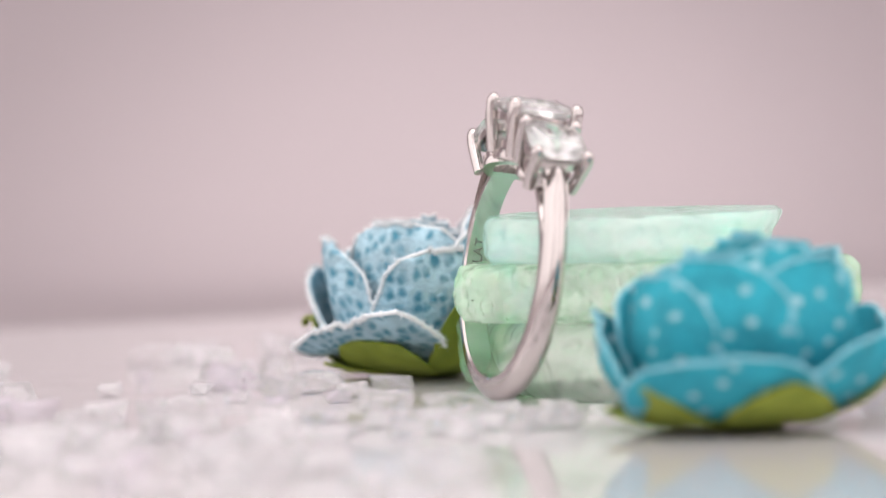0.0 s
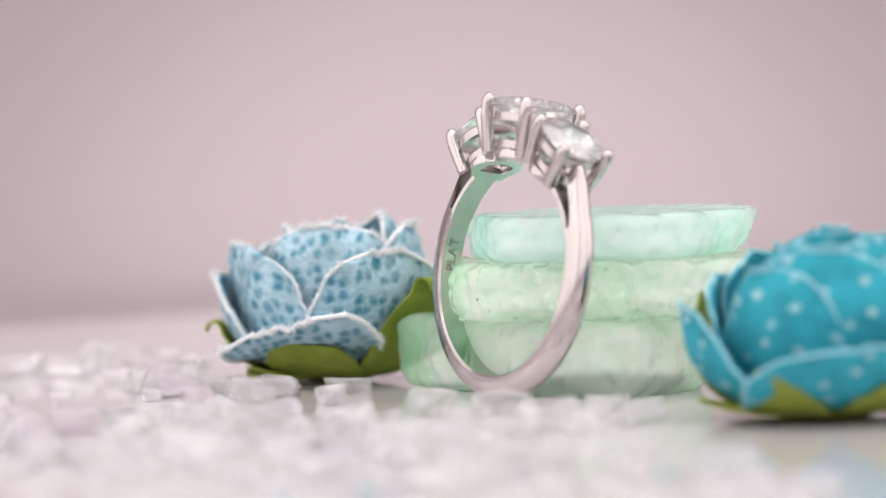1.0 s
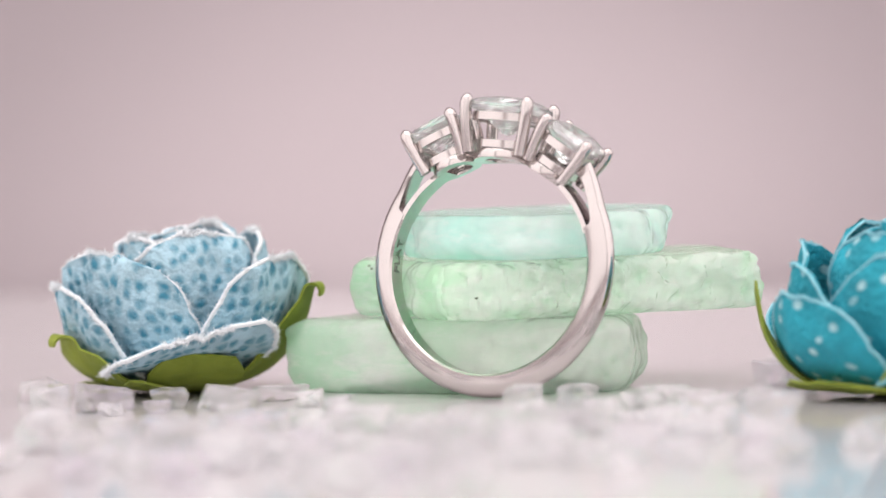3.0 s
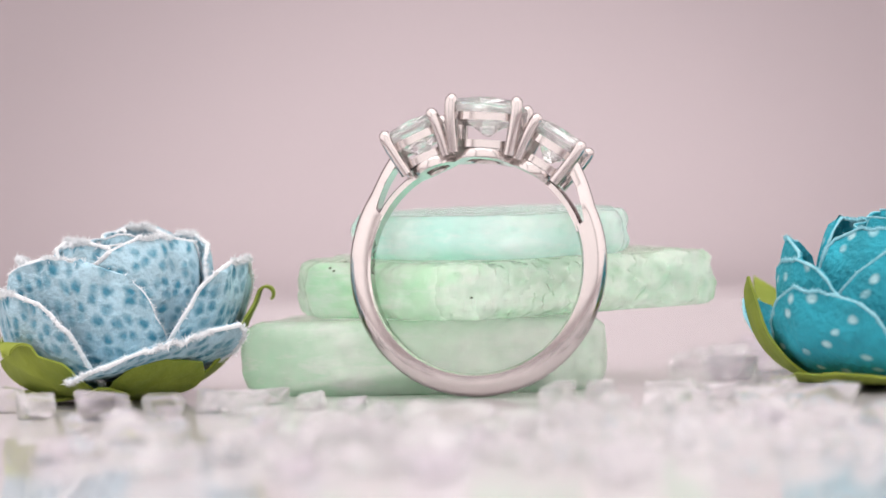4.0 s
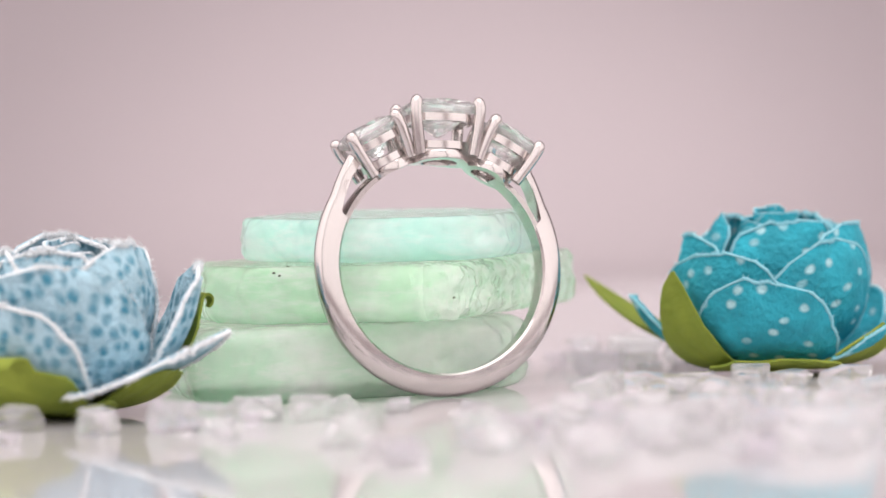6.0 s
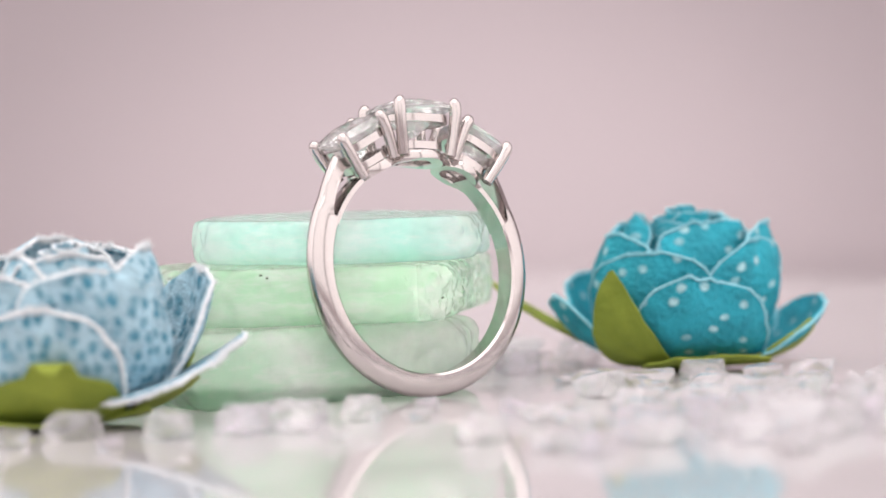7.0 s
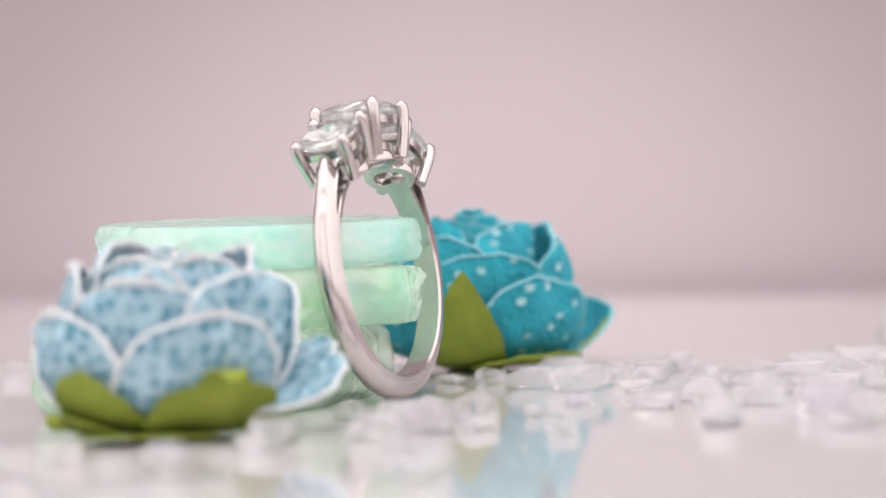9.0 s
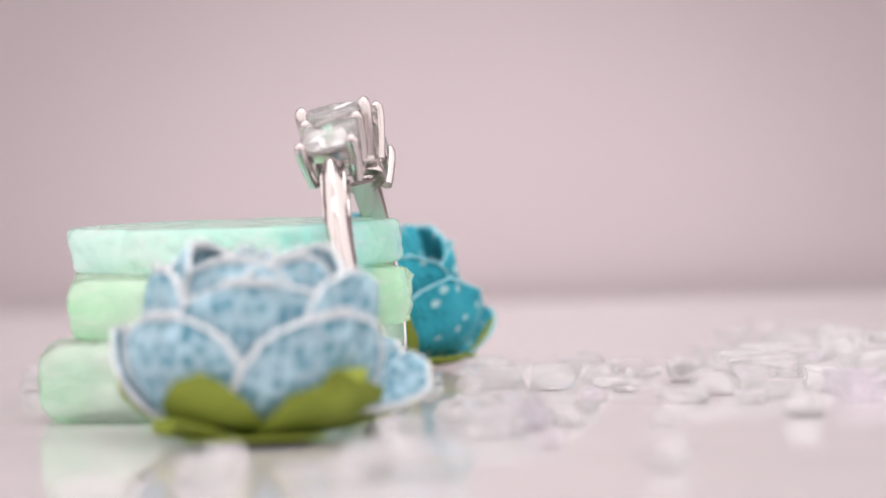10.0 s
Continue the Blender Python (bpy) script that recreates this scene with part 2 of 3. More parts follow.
def diamond(name, parent, rx, ry, m, power=2.6):
    bm = bmesh.new()
    n = 16
    levels = [(0.58, 0.72, 0.0), (0.82, 0.46, 0.5), (1.0, 0.1, 0.0), (1.0, -0.1, 0.0), (0.55, -1.15, 0.5), (0.16, -2.1, 0.0)]
    rings = [[Vector((x * s, y * s, z)) * MM for x, y in outline(rx, ry, n, power if s > 0.6 else 2.0, st)] for s, z, st in levels]
    vs = [[bm.verts.new(p) for p in r] for r in rings]
    for a, b in zip(vs, vs[1:]):
        for i in range(n):
            j = (i + 1) % n
            bm.faces.new((a[i], a[j], b[i]))
            bm.faces.new((a[j], b[j], b[i]))
    bm.faces.new(vs[0][::-1])
    tip = bm.verts.new(Vector((0, 0, -2.3)) * MM)
    for i in range(n):
        bm.faces.new((vs[-1][i], vs[-1][(i + 1) % n], tip))
    ob = part(name, bm, DIAMOND, parent, "faceted colourless brilliant-cut diamond", smooth=False)
    ob.matrix_basis = m
    return ob


def ring():
    thing = new("ring")
    tagged(thing, "polished platinum ring with three diamonds, standing upright", "ring")
    # band, whose outer part climbs on as two shoulders to the side stones
    bm = bmesh.new()
    rings = []
    for off in [-141.5 + 1.6 * k for k in range(16)] + [-116.4, -115.5, -114.7] + [-113 + 2.26 * k for k in range(101)] + [114.7, 115.5, 116.4] + [117.5 + 1.6 * k for k in range(16)]:
        d = abs(off)
        r1 = 10.3 + 0.28 * max(0.0, (d - 60) / 63) ** 2 + 0.95 * max(0.0, (d - 121) / 20.5) ** 1.2
        r0 = RI if d < 115 else (9.12 if d < 116 else 9.3 + 1.3 * (d - 116) / 25.5)
        w = 1.15 - 0.14 * d / 123
        rings.append(band_ring(180 + off, r0, r1, w))
    loft(bm, rings)
    part("band", bm, PLATINUM, thing)
    for s in (-1, 1):
        bm = bmesh.new()
        rows = []
        for k in range(13):
            a = s * (68 - 36 * k / 12)
            w = 0.98
            rows.append([polar(a, r, y) for r, y in ((RI + 0.01, -w), (RI, 0), (RI + 0.01, w), (RI + 0.4, w), (RI + 0.6, w * 0.5), (RI + 0.63, 0), (RI + 0.6, -w * 0.5), (RI + 0.4, -w))])
        loft(bm, rows)
        part("inner_arm", bm, PLATINUM, thing)
    # gallery: an oval rim under each stone, bent to the finger hole
    for centre, half, depth in ((0, 16.5, 2.45), (-27.5, 12.5, 2.1), (27.5, 12.5, 2.1)):
        bm = bmesh.new()
        rows = []
        for k in range(40):
            t = 2 * math.pi * k / 40
            c, s = math.cos(t), math.sin(t)
            rows.append([polar(centre + half * c * q, r, depth * s * q) for q, r in ((1.0, RI + 0.05), (0.62, RI), (0.58, RI + 0.2), (0.6, RI + 0.65), (0.95, RI + 0.75), (1.02, RI + 0.4))])
        loft(bm, rows, "loop", False)
        part("gallery_rim", bm, PLATINUM, thing)
    # prongs and rails of the three baskets
    seats = ((0.0, 12.55, 0.0, 2.72, 2.62, 2.95, 2.85, 3.7), (-5.85, 10.45, -29.0, 2.15, 2.1, 2.35, 2.3, 3.05), (5.85, 10.45, 29.0, 2.15, 2.1, 2.35, 2.3, 3.05))
    for x, z, lean, px, py, sx, sy, drop in seats:
        m = pose(x * MM, 0, z * MM, 0, lean, 0)
        for a in (-1, 1):
            for b in (-1, 1):
                bm = bmesh.new()
                pts = [(0.82, -drop), (0.91, -drop * 0.55), (0.97, -0.6), (0.98, 0.1), (0.965, 0.4), (0.935, 0.6), (0.91, 0.72), (0.895, 0.79), (0.89, 0.81)]
                tube(bm, [Vector((a * px * f, b * py * f, h)) * MM for f, h in pts], [w * MM for w in (0.46, 0.47, 0.48, 0.5, 0.5, 0.44, 0.33, 0.18, 0.04)], 16)
                part("prong", bm, PLATINUM, thing).matrix_basis = m
        for level, f, thick in ((-0.75, 0.86, 0.26), (-drop * 0.78, 0.68, 0.25)):
            bm = bmesh.new()
            rows = []
            for ox, oy in outline(px * f + 0.1, py * f + 0.1, 32, 3.2):
                q = Vector((ox, oy, 0)).normalized()
                rows.append([(Vector((ox, oy, level)) + q * u + Vector((0, 0, v))) * MM for u, v in ((-thick, -thick * 1.2), (thick, -thick * 1.2), (thick, thick * 1.2), (-thick, thick * 1.2))])
            loft(bm, rows, "loop", False)
            part("basket_rail", bm, PLATINUM, thing).matrix_basis = m
        diamond("diamond", thing, sx, sy, m @ pose(0, 0, 0.18 * MM), 4.2)
    # hallmark inside the band
    c = bpy.data.curves.new("hallmark", "FONT")
    c.body, c.size, c.align_x, c.align_y, c.extrude = "PLAT", 1.15 * MM, "CENTER", "CENTER", 0.01 * MM
    ob = new("hallmark_source", c)
    me = bpy.data.meshes.new_from_object(ob.evaluated_get(bpy.context.evaluated_depsgraph_get()))
    bpy.data.objects.remove(ob)
    me.materials.clear()
    me.materials.append(ENGRAVED)
    for v in me.vertices:
        a = -88 + math.degrees(v.co.x * 1.05 / (RI * MM))
        v.co = polar(a, RI - 0.03 - v.co.z / MM, -v.co.y / MM)
    mark = new("hallmark", me)
    mark.parent = thing
    tagged(mark, "engraved letters PLAT inside the band")
    turning(thing, pose(2.88 * MM, 5.55 * MM, 10.26 * MM, 0, 0, -3) @ pose(0, 0, 0, -8.7, 0, 0) @ pose(0, 0, 0, 0, 4.5, 0))


ring()

# ---- glass slabs ----


def slab(label, plan, z0, z1, mat, rough, seed, chipped=None, n=144, rounding=1.0, prow=None):
    """A rounded, chipped slab over a plan outline in millimetres."""
    cx, cy = sum(p[0] for p in plan) / len(plan), sum(p[1] for p in plan) / len(plan)
    pts = [Vector((x - cx, y - cy, 0)) for x, y in plan]
    total = sum((pts[i] - pts[i - 1]).length for i in range(len(pts)))
    line = []
    for k in range(n):
        d, i = total * k / n, 0
        while d > (pts[(i + 1) % len(pts)] - pts[i]).length:
            d -= (pts[(i + 1) % len(pts)] - pts[i]).length
            i += 1
        line.append(pts[i].lerp(pts[(i + 1) % len(pts)], d / (pts[(i + 1) % len(pts)] - pts[i]).length))
    for _ in range(3):
        line = [(line[i - 1] + line[i] * 2 + line[(i + 1) % n]) / 4 for i in range(n)]
    h = z1 - z0
    rows = []
    for k in range(5):
        rows.append((0.2 + 0.16 * k, 0.0, 0.0))
    for k in range(21):
        a = math.pi * (k / 20 - 0.5)
        rows.append((1.0, 0.5 + 0.5 * math.sin(a), (1 - math.cos(a)) ** 1.5))
    for k in range(5):
        rows.append((0.84 - 0.16 * k, 1.0, 0.0))
    bm = bmesh.new()
    grid = []
    for s, t, inset in rows:
        row = []
        for p in line:
            q = p * s
            if s == 1.0:
                q = q - q.normalized() * inset * rounding
            z = t * h
            if prow:
                far = max(0.0, min(1.0, (q.x * prow[0] + q.y * prow[1] - prow[2]) / prow[3]))
                q = q - Vector((prow[0], prow[1], 0)) * far * (1 - t) * prow[4]
            f = noise.noise(Vector((q.x * 0.35 + seed, q.y * 0.35, z * 0.5))) * 0.5 + noise.noise(Vector((q.x * 1.1, q.y * 1.1 + seed, z * 1.3))) * 0.22 + noise.noise(Vector((q.x * 2.6, q.y * 2.6 + seed, z * 2.6))) * 0.05
            side = q.normalized() if s == 1.0 else Vector()
            if chipped and q.x * chipped[0] + q.y * chipped[1] > chipped[2]:
                f += 0.5 * noise.noise(Vector((q.x * 1.6, q.y * 1.6, z * 1.2 + 7))) + 0.35 * abs(noise.noise(Vector((q.x * 1.9, q.y * 1.9, z * 1.5)))) - 0.2
            q = q + side * f * rough
            z += (0.0 if s < 1.0 else (f * 0.12 * rough if t > 0.9 else f * 0.2 * rough * min(1.0, 5 * t)))
            row.append((q + Vector((0, 0, max(0.0, z)))) * MM)
        grid.append(row)
    loft(bm, grid)
    ob = part("glass_slab", bm, mat)
    tagged(ob, label, "glass slab", "stack of glass slabs")
    turning(ob, pose(cx * MM, cy * MM, z0 * MM))
    return ob


bottom_slab = slab("grey-green frosted glass slab lying on the tile", [(-17.2, 8.6), (-9, 6.7), (0, 6.3), (8, 6.9), (12.6, 9.8), (10.7, 19.1), (-3.9, 30.5), (-13.6, 28.5)], 0.0, 6.05, GREY_GREEN, 0.95, 3.0, None, 200, 2.2)
middle_slab = slab("pale green rough glass slab, its nose through the ring", [(-13.4, 15.8), (-11.8, 10.4), (-5.6, 7.2), (-3.6, 4.4), (0.2, 1.6), (3.4, 2.0), (8.2, 6.6), (11.4, 9.6), (21, 18.6), (12.8, 31), (-11.2, 26.6)], 6.2, 10.75, GREEN, 0.8, 11.0, (0.75, -0.66, 5.0), 320, 1.35)
top_slab = slab("mint green glass slab on top of the stack", [(9.6, 25.9), (2, 29.5), (-1.4, 28.6), (-8.3, 21), (-8.9, 17.5), (-6.2, 8.9), (-2.7, 5.6), (4.5, 2.6), (8, 4.0), (11.0, 7.6), (14.1, 10), (14.1, 15), (11.9, 23.8)], 10.9, 14.4, MINT, 0.7, 23.0, n=240, rounding=0.9, prow=(0.59, 0.8, 5.0, 6.0, 1.8))


def speck(slab_ob, place, size):
    """A dark inclusion at the slab's surface, at the vertex nearest to a place on the tile."""
    here = Vector(place) * MM - slab_ob.matrix_basis.translation
    spot = min((v.co for v in slab_ob.data.vertices), key=lambda c: (c - here).length)
    bm = bmesh.new()
    bmesh.ops.create_icosphere(bm, subdivisions=1, radius=size * MM, matrix=Matrix.Translation(spot) @ Matrix.Diagonal((1.3, 1, 0.8, 1)))
    part("speck", bm, SPECK, slab_ob, "tiny dark inclusion")


speck(middle_slab, (2.8, 2.6, 8.1), 0.13)
for x, y, z in ((-9.3, 10.0, 10.1), (-8.9, 9.8, 9.9), (-8.5, 9.7, 10.2)):
    speck(middle_slab, (x, y, z), 0.12)

# ---- paper roses ----


def petal_grid(az, spine, half, bows, seed=0.0, lean=0.0, skew=0.0, point=0.0, ruffle=0.55, nu=20, nv=18):
    """Points of a petal in millimetres. spine: (distance from the rose's axis, height) at its foot, bend and tip; half: its half width;
    bows: the radius to which it is rolled about its length, at the foot and at the tip; skew: how much higher its one side stands."""
    out, across = Vector((math.cos(az), math.sin(az), 0)), Vector((-math.sin(az), math.cos(az), 0))
    (r0, z0), (r1, z1), (r2, z2) = spine
    length = math.hypot(r1 - r0, z1 - z0) + math.hypot(r2 - r1, z2 - z1)
    rows = []
    for j in range(nv + 1):
        v = j / nv
        r = (1 - v) ** 2 * r0 + 2 * v * (1 - v) * r1 + v * v * r2
        z = (1 - v) ** 2 * z0 + 2 * v * (1 - v) * z1 + v * v * z2
        wide = 0.5 + 0.5 * math.sin(math.pi / 2 * min(1.0, v / 0.55))
        top = max(0.0, (v - 0.5) / 0.5)
        w = half * wide * max(0.02, 1 - top ** (2.6 - 0.9 * point)) ** (0.5 + 0.3 * point)
        w *= 1 + 0.07 * noise.noise(Vector((v * 9.0, seed, 3.0)))
        bow = bows[0] + (bows[1] - bows[0]) * v
        row = []
        for i in range(nu + 1):
            u = 2 * i / nu - 1
            arc = u * w
            turn = max(-2.2, min(2.2, arc / bow))
            wave = noise.noise(Vector((arc * 0.33 + seed, v * 2.2, seed * 2.0))) * ruffle * (0.3 + v)
            fine = noise.noise(Vector((arc * 1.1 + seed, v * 5.0, 1.0)))
            rr = r - bow * (1 - math.cos(turn)) + wave * 1.3 + 0.07 * fine
            side = bow * math.sin(turn) + lean * v * v
            zz = z + skew * u * v * w / half + wave * 0.6 + 0.28 * fine * v ** 4
            p = out * rr + across * side + Vector((0, 0, max(0.08, zz)))
            row.append((p, (arc, v * length)))
        rows.append(row)
    return rows


def petal_mesh(rows, thick):
    bm = bmesh.new()
    uv = bm.loops.layers.uv.new("UVMap")
    vs = [[bm.verts.new(p * MM) for p, _ in row] for row in rows]
    flat = {v: rows[j][i][1] for j, row in enumerate(vs) for i, v in enumerate(row)}
    for j in range(len(vs) - 1):
        for i in range(len(vs[0]) - 1):
            f = bm.faces.new((vs[j][i], vs[j][i + 1], vs[j + 1][i + 1], vs[j + 1][i]))
            for l in f.loops:
                l[uv].uv = flat[l.vert]
    bmesh.ops.recalc_face_normals(bm, faces=bm.faces)
    bmesh.ops.solidify(bm, geom=bm.faces[:], thickness=thick * MM)
    return bm


def edging_mesh(rows, radius, seed, fuzz=0):
    """A frayed cord along a petal's rim, with fuzz fibres at each of its points."""
    pts = [row[0][0] for row in rows[2:]] + [p for p, _ in rows[-1][1:-1]] + [row[-1][0] for row in reversed(rows[2:])]
    fine = []
    for a, b in zip(pts, pts[1:]):
        fine += [a, a.lerp(b, 0.5)]
    rnd = random.Random(seed)
    bm = bmesh.new()
    tube(bm, [(p + Vector((rnd.uniform(-1, 1), rnd.uniform(-1, 1), rnd.uniform(-1, 1))) * radius * 0.3) * MM for p in fine], [radius * rnd.uniform(0.75, 1.2) * MM for _ in fine], 7)
    for p in fine:
        for _ in range(fuzz):
            way = Vector((rnd.gauss(0, 1), rnd.gauss(0, 1), rnd.gauss(0, 1) + 0.3)).normalized()
            foot = p + Vector((rnd.gauss(0, 1), rnd.gauss(0, 1), rnd.gauss(0, 1))) * radius * 0.5
            side = way.orthogonal().normalized() * 0.03
            other = way.cross(side)
            tip = bm.verts.new((foot + way * radius * rnd.uniform(1.0, 3.2) + side * rnd.uniform(-4, 4)) * MM)
            base = [bm.verts.new((foot + q) * MM) for q in (side, other - side, -other - side)]
            for k in range(3):
                bm.faces.new((base[k], base[(k + 1) % 3], tip))
    return bm


def sepal_mesh(az, spine, half, bow, seed, point, curl):
    """A paper sepal; curl: how far its tip rolls outwards and down."""
    rows = petal_grid(az, spine, half, (bow, bow * 1.6), seed, point=point, ruffle=0.22, nu=10, nv=14)
    if curl:
        out = Vector((math.cos(az), math.sin(az), 0))
        a, b = rows[-2][5][0], rows[-1][5][0]
        here, way = b.copy(), (b - a).normalized()
        for k in range(12):
            way = Matrix.Rotation(radians(curl / 12), 3, Vector((0, 0, 1)).cross(out)) @ way
            here = here + way * 0.2
            w = max(0.15, half * 0.34 * (1 - k / 15))
            across = Vector((-out.y, out.x, 0))
            rows.append([(here + across * w * (2 * i / 10 - 1), (w * (2 * i / 10 - 1), 8 + 0.3 * k)) for i in range(11)])
        for row, f in ((rows[-13], 0.34), (rows[-14], 0.42)):
            mid = row[5][0].copy()
            for i, (p, q) in enumerate(row):
                row[i] = (mid + Vector((-out.y, out.x, 0)) * half * f * (2 * i / 10 - 1), q)
    return petal_mesh(rows, 0.2)


def rose(label, centre, petals, heart, sepals, mat, edge_mat, edge, seed, fuzz):
    thing = new("paper_rose")
    tagged(thing, label, "artificial flower", "paper roses")
    for k, (az, spine, half, bows, *more) in enumerate(petals):
        lean, skew, point = (*more, -0.45)[:3]
        rows = petal_grid(radians(az), spine, half, bows, seed + k * 3.7, lean, skew, point)
        ob = part("petal", petal_mesh(rows, 0.3), mat, thing)
        part("edging", edging_mesh(rows, edge, k, fuzz), edge_mat, ob, "pale frayed cut edge")
    # the rolled heart: three turns of a strip whose rim leans inwards
    rows = []
    for j in range(9):
        row = []
        for i in range(73):
            a = i / 72 * 2 * math.pi * 2.6 + seed
            r = (0.5 + heart[1] * i / 72) * (1.12 - 0.3 * (j / 8) ** 2)
            z = heart[0] * (0.4 + 0.6 * j / 8) + 0.55 * noise.noise(Vector((a * 0.8, j * 0.2, seed))) * j / 8 - 1.5 * (i / 72) ** 2
            row.append((Vector((r * math.cos(a), r * math.sin(a), z)), (a * r, z)))
        rows.append(row)
    ob = part("heart", petal_mesh(rows, 0.28), mat, thing)
    bm = bmesh.new()
    rnd = random.Random(int(seed))
    tube(bm, [p * MM for p, _ in rows[-1]], [edge * rnd.uniform(0.4, 0.7) * MM for _ in rows[-1]], 6)
    part("edging", bm, edge_mat, ob, "pale frayed cut edge")
    for k, (az, spine, half, bow, point, curl) in enumerate(sepals):
        part("sepal", sepal_mesh(radians(az), spine, half, bow, seed + k, point, curl), LEAF, thing, "olive green paper sepal")
    bm = bmesh.new()
    loft(bm, [[Vector((r * math.cos(2 * math.pi * k / 20), r * math.sin(2 * math.pi * k / 20), z)) * MM for k in range(20)] for r, z in ((1.8, 0.0), (2.6, 0.1), (3.6, 0.7), (4.6, 1.7), (1.0, 2.6))])
    part("calyx", bm, LEAF, thing, "olive green paper base")
    turning(thing, pose(centre[0] * MM, centre[1] * MM, 0))


# azimuth, spine, half width, roll at foot and tip, then lean and skew
BLUE_PETALS = [
    # outer, open petals
    (-60, ((3.2, 2.0), (8.6, 2.4), (12.5, 5.2)), 7.0, (11, 40), 0.8, 1.7, -0.9),
    (-139, ((3.2, 0.9), (10.0, 1.2), (10.2, 9.0)), 6.5, (7.0, 10), 0.0, 0.2),
    (-14, ((3.2, 0.9), (9.6, 1.6), (10.9, 11.2)), 6.2, (7.0, 12), 0.3, 0.0),
    (148, ((3.2, 0.9), (10.0, 1.6), (9.8, 9.4)), 6.0, (6.5, 9), 0.0, 0.0),
    (75, ((3.2, 0.9), (10.0, 1.4), (10.2, 7.6)), 6.0, (6.5, 10), 0.0, 0.0),
    # middle petals, which cup the bud
    (-101, ((2.6, 1.6), (9.6, 3.0), (8.3, 11.7)), 7.2, (6.8, 9.5), -1.0, -0.7),
    (-172, ((2.6, 1.6), (9.8, 3.2), (7.8, 11.5)), 6.8, (6.4, 9.0), 0.0, 0.5),
    (40, ((2.6, 1.6), (10.0, 4.2), (6.8, 13.2)), 6.8, (6.0, 7.6), 0.0, 0.0),
    (110, ((2.6, 1.6), (10.0, 4.2), (6.6, 12.4)), 6.4, (6.0, 7.4), 0.0, 0.0),
    # the closed bud
    (-46, ((2.0, 2.4), (9.6, 5.6), (6.0, 13.2)), 6.8, (5.8, 6.6), 0.0, 0.3),
    (-128, ((1.8, 3.0), (7.8, 6.6), (4.2, 12.9)), 5.4, (4.8, 5.4), 0.0, 0.3),
    (70, ((1.8, 3.0), (8.0, 7.0), (4.0, 13.8)), 5.6, (4.8, 5.4), 0.0, 0.0),
    (165, ((1.8, 3.0), (8.0, 6.6), (4.0, 12.8)), 5.6, (4.8, 5.4), 0.0, 0.0)]
BLUE_SEPALS = [(-131, ((3.0, 0.5), (8.4, 0.6), (9.9, 4.9)), 5.0, 12, -0.5, 165), (166, ((3.0, 0.5), (9.0, 0.8), (10.6, 5.4)), 3.6, 9, 0.5, 0),
               (-54, ((2.6, 0.3), (6.6, 0.4), (10.0, 3.6)), 4.0, 14, -0.6, 0), (4, ((3.0, 0.5), (9.2, 1.0), (11.4, 8.6)), 3.4, 9, 0.3, 200),
               (70, ((3.0, 0.5), (9.0, 1.0), (11.0, 5.5)), 3.6, 9, 0.6, 0), (-88, ((3.0, 0.5), (6.5, 0.3), (9.8, 1.6)), 1.8, 9, 0.6, 0),
               (150, ((3.0, 0.5), (7.5, 0.3), (9.4, 2.2)), 3.4, 9, 0.3, 230), (-172, ((3.0, 0.5), (6.0, 0.15), (8.8, 0.6)), 5.2, 12, -0.3, 0)]
TEAL_PETALS = [
    (-123, ((3.2, 0.7), (10.2, 0.2), (10.8, 8.1)), 6.2, (7.5, 10), 0.0, -0.2),
    (-38, ((3.2, 0.8), (9.8, 0.6), (12.0, 5.6)), 7.6, (8.0, 14), 0.0, 0.8),
    (36, ((3.2, 0.8), (9.6, 1.0), (12.2, 7.0)), 6.8, (8.0, 12), 0.0, 0.0),
    (160, ((3.2, 0.8), (9.6, 1.0), (12.0, 6.6)), 3.8, (7.0, 12), 0.0, 0.0),
    (100, ((3.2, 0.8), (9.8, 1.2), (11.0, 8.0)), 6.0, (7.0, 10), 0.0, 0.0),
    (-155, ((2.6, 1.4), (10.6, 2.8), (8.6, 10.2)), 6.8, (6.6, 9.5), 0.0, 0.2),
    (-86, ((2.6, 1.4), (10.2, 3.0), (7.6, 11.0)), 6.2, (6.4, 8.6), 0.5, 1.4, -0.1),
    (-46, ((2.4, 1.6), (10.6, 4.0), (6.8, 12.2)), 6.8, (6.2, 7.4), 0.0, -0.5),
    (20, ((2.4, 1.6), (10.4, 4.2), (6.4, 12.0)), 6.8, (6.0, 7.0), 0.0, 0.3),
    (174, ((2.4, 1.6), (9.8, 3.8), (7.8, 11.6)), 5.4, (6.2, 9.0), 0.4, 0.7),
    (90, ((2.4, 1.6), (10.2, 4.2), (6.6, 12.2)), 6.8, (6.0, 7.0), 0.0, 0.0),
    (-105, ((1.8, 3.0), (8.2, 6.6), (4.2, 12.7)), 5.6, (5.0, 5.6), 0.0, 0.4),
    (15, ((1.8, 3.0), (8.0, 7.0), (4.0, 13.1)), 5.6, (4.8, 5.4), 0.0, 0.0),
    (135, ((1.8, 3.0), (8.0, 7.0), (4.0, 13.1)), 5.6, (4.8, 5.4), 0.0, 0.0)]
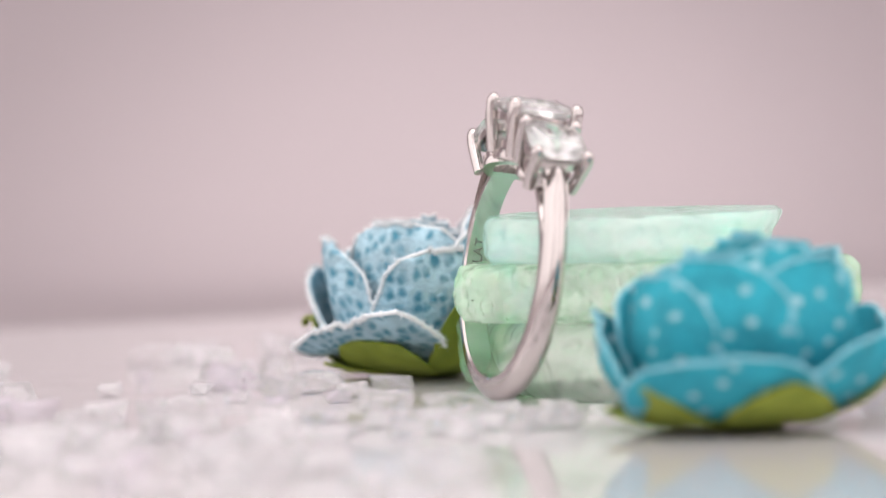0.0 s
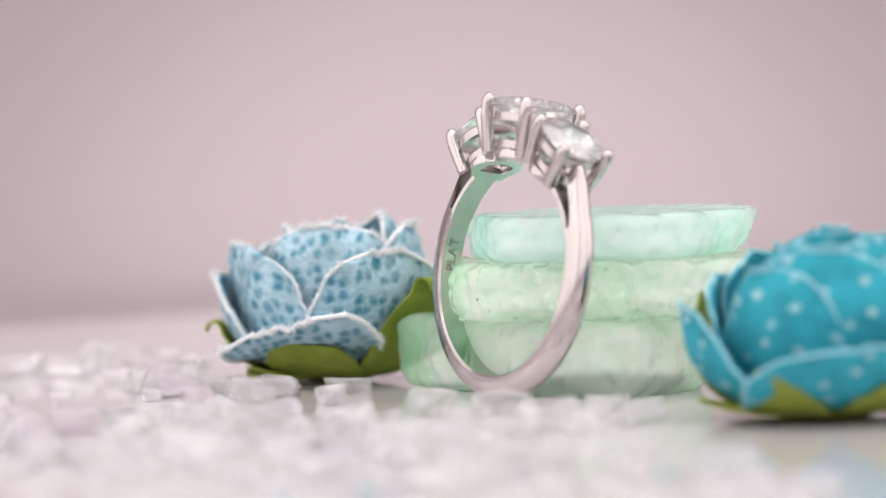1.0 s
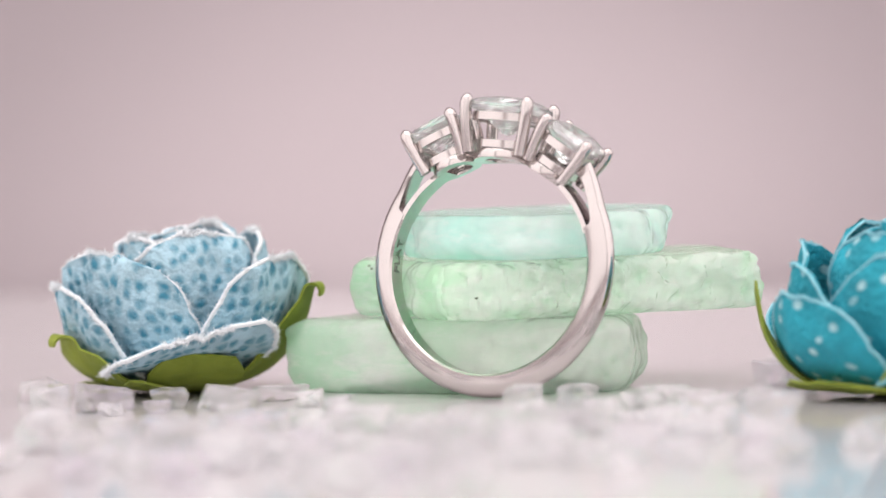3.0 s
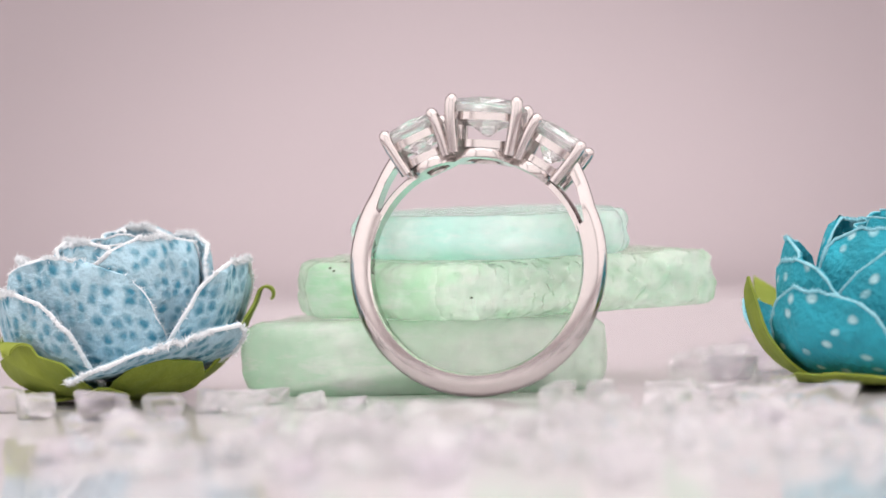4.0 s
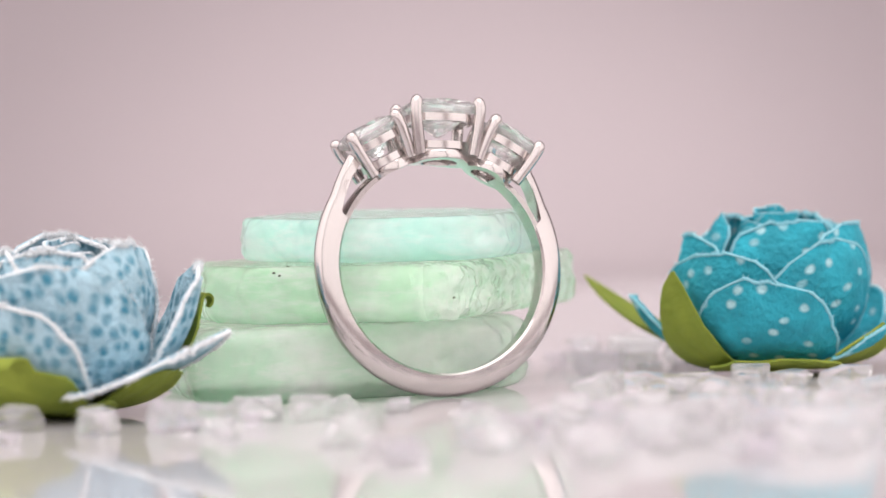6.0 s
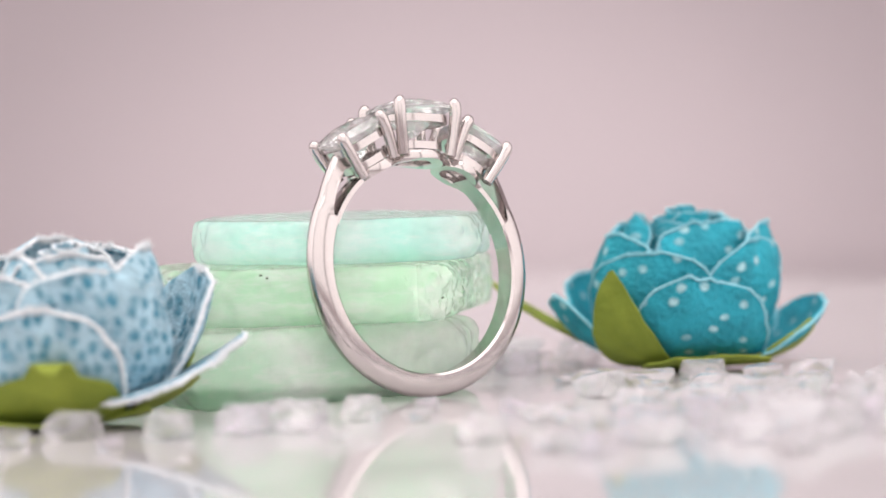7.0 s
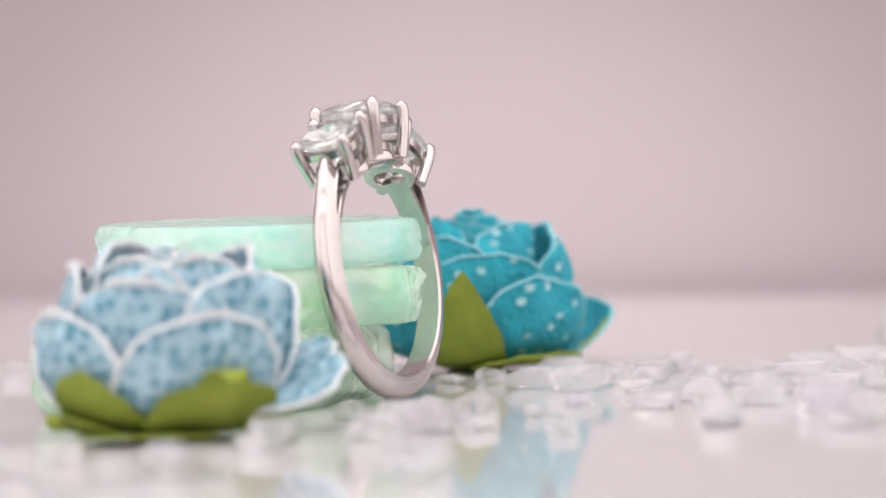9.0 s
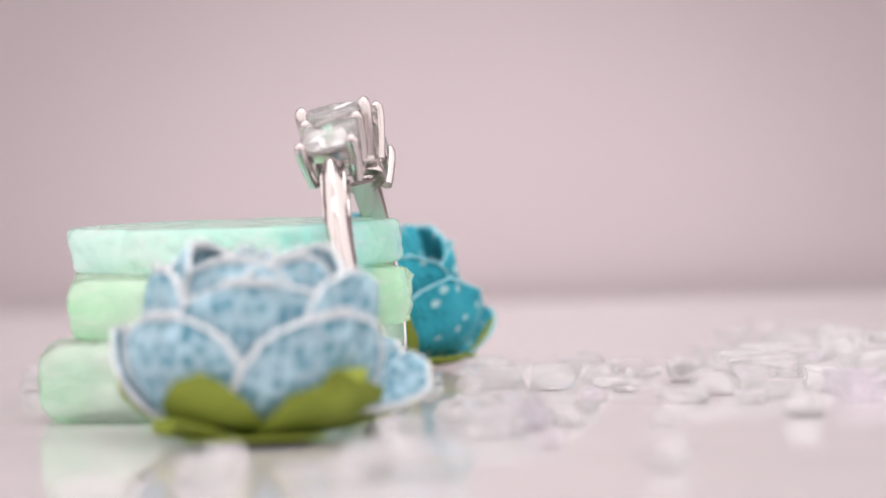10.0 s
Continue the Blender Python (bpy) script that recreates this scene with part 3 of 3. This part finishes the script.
TEAL_SEPALS = [(-164, ((3.0, 0.4), (11.2, -0.4), (11.6, 9.0)), 3.3, 10, 1.0, 0), (-68, ((3.0, 0.4), (9.2, 0.0), (11.8, 4.2)), 3.2, 8, 0.8, 0),
               (-118, ((3.0, 0.4), (7.6, 0.2), (10.0, 1.5)), 5.6, 12, 0.0, 0), (-8, ((3.0, 0.4), (8.8, 0.4), (11.4, 3.8)), 4.0, 9, 0.6, 0),
               (60, ((3.0, 0.4), (9.0, 0.6), (11.4, 5.0)), 3.6, 9, 0.6, 0), (131, ((3.0, 0.4), (11.6, 2.6), (17.4, 8.0)), 2.6, 9, 0.9, 0)]
rose("pale blue printed cloth rose with white frayed edges and olive sepals", (-27.2, 10.0), BLUE_PETALS, (13.5, 3.4), BLUE_SEPALS, BLUE_CLOTH, WHITE_FUZZ, 0.18, 5.0, 22)
rose("deep teal cloth rose with pale dots and olive sepals", (35.2, 10.0), TEAL_PETALS, (13.7, 3.4), TEAL_SEPALS, TEAL_CLOTH, TEAL_EDGE, 0.12, 40.0, 6)

# ---- loose glass chips ----


def chip_mesh(seed):
    """A splinter of thick glass: an uneven slab with broken, slanting sides."""
    rnd = random.Random(seed)
    bm = bmesh.new()
    long, deep, tall = rnd.uniform(1.0, 1.5), rnd.uniform(0.6, 1.0), rnd.uniform(0.55, 1.0)
    corners = rnd.choice((4, 4, 5, 6))
    start = rnd.uniform(0, 6.3)
    for level in (0.0, 1.0):
        grow = rnd.uniform(0.75, 1.1)
        for k in range(corners):
            a = start + 2 * math.pi * (k + rnd.uniform(-0.3, 0.3)) / corners
            f = grow * rnd.uniform(0.75, 1.1)
            bm.verts.new(Vector((math.cos(a) * long * f + 0.2 * level * rnd.uniform(-1, 1), math.sin(a) * deep * f, level * tall * rnd.uniform(0.75, 1.15))) * MM)
    for _ in range(3):
        a = rnd.uniform(0, 6.3)
        bm.verts.new(Vector((math.cos(a) * long, math.sin(a) * deep, tall * rnd.uniform(0.3, 0.7))) * MM)
    bmesh.ops.convex_hull(bm, input=bm.verts[:])
    bmesh.ops.delete(bm, geom=[v for v in bm.verts if not v.link_faces], context="VERTS")
    bmesh.ops.bevel(bm, geom=bm.edges[:], offset=0.05 * MM, segments=1, affect="EDGES")
    low = min(v.co.z for v in bm.verts)
    for v in bm.verts:
        v.co.z -= low
    return bm


# where the nearest chips lie, and their widths, in millimetres
NEAR_CHIPS = [(-14.3, 1.6, 3.6), (-9.3, -3.5, 2.7), (-13.4, -8.1, 4.0), (-18.9, -10.3, 2.3), (-30.2, -7.4, 3.6), (-22.4, -12.0, 2.4), (-20.6, -5.6, 3.9), (-16.6, -4.4, 4.0),
              (10.3, -7.7, 4.4), (18.6, 6.2, 2.6), (-34.4, -1.3, 3.6), (-24.6, -8.6, 4.4), (-5.7, -6.2, 2.2), (22.4, -1.0, 3.1), (29.1, -4.9, 2.4), (20.1, 31.0, 2.9),
              (-38.4, -12.0, 2.2), (-24.4, -19.4, 2.4), (18.4, 2.4, 3.4), (15.5, -18.9, 3.8), (-5.2, -19.6, 4.2), (-11.4, -12.6, 2.5), (27.4, -18.6, 2.7), (18.4, -11.4, 2.7),
              (13.4, -3.6, 3.9), (6.6, -14.3, 2.2), (11.2, -13.0, 2.6), (2.0, -21.6, 3.5), (21.8, -22.5, 2.8), (3.4, -30.1, 3.1), (27.6, -28.0, 3.0), (-2.0, -12.5, 2.2)]


def chips():
    kinds = []
    for k in range(18):
        mat = (CLEAR, MILKY, CLEAR, CLEAR, LILAC, CLEAR, CLEAR, CLEAR, CLEAR)[k % 9]
        kinds.append(part("glass_chip", chip_mesh(k), mat, smooth=False))
    rnd = random.Random(4)
    spots = [(x, y, w / 1.8) for x, y, w in NEAR_CHIPS]
    roses = [(-27.2, 10.0, 10.0), (35.2, 10.0, 10.5)]
    tries = 0
    while len(spots) < 155 and tries < 30000:
        tries += 1
        g = rnd.random()
        if g < 0.28:
            x, y = rnd.gauss(8, 12), rnd.gauss(-33, 8)
        elif g < 0.42:
            x, y = rnd.gauss(19, 9), rnd.gauss(-15, 7)
        elif g < 0.66:
            x, y = rnd.gauss(8, 16), rnd.gauss(-40, 8)
        elif g < 0.9:
            x, y = rnd.gauss(58, 17), rnd.gauss(-14, 11)
        elif g < 0.912:
            x, y = rnd.gauss(-58, 6), rnd.gauss(-2, 12)
        else:
            x, y = rnd.gauss(23, 5), rnd.gauss(27, 7)
        if (x - 38) ** 2 + (y + 15) ** 2 < 60:
            continue
        if x * 0.93 - y * 0.36 > 26 and x * 0.36 + y * 0.93 > 3:
            continue
        if -40 < x < -22 and y < -16:
            continue
        if x < -8 and -60 < y < -8 and x - y * 0.35 < 6 and rnd.random() < 0.9:
            continue
        if any((x - a) ** 2 + (y - b) ** 2 < c * c for a, b, c in roses):
            continue
        if -19 < x < 16 and y > 1.0 or (15 < x < 22 and 8 < y < 32):
            continue
        if -14 < x < 15 and y > -24 and rnd.random() < 0.985:
            continue
        if any((x - a) ** 2 + (y - b) ** 2 < 4.0 ** 2 for a, b, _ in spots):
            continue
        spots.append((x, y, rnd.uniform(1.3, 2.6)))
    used = set()
    for i, (x, y, s) in enumerate(spots):
        k = rnd.randrange(len(kinds))
        m = pose(x * MM, y * MM, 0.0, 0, 0, rnd.uniform(0, 360))
        ob = kinds[k] if k not in used else kinds[k].copy()
        if k in used:
            scene.collection.objects.link(ob)
        used.add(k)
        ob.scale = (s, s, s)
        words = {CLEAR: "clear faceted glass chip lying on the tile", MILKY: "milky white glass chip lying on the tile", LILAC: "pale lilac glass chip lying on the tile"}[kinds[k].data.materials[0]]
        tagged(ob, words, "glass chip", "scattered glass chips")
        MOVING.append((ob, m))
    for k, ob in enumerate(kinds):
        if k not in used:
            bpy.data.objects.remove(ob)


chips()

# ---- the turning ----


def motions():
    """The tile turns evenly about the upright axis through the origin, and carries all that lies on it."""
    for thing, m in MOVING:
        walk(thing, [(0.5 * k, pose(0, 0, 0, 0, 0, -68.8 + 15.264 * 0.5 * k) @ m) for k in range(21)])


motions()
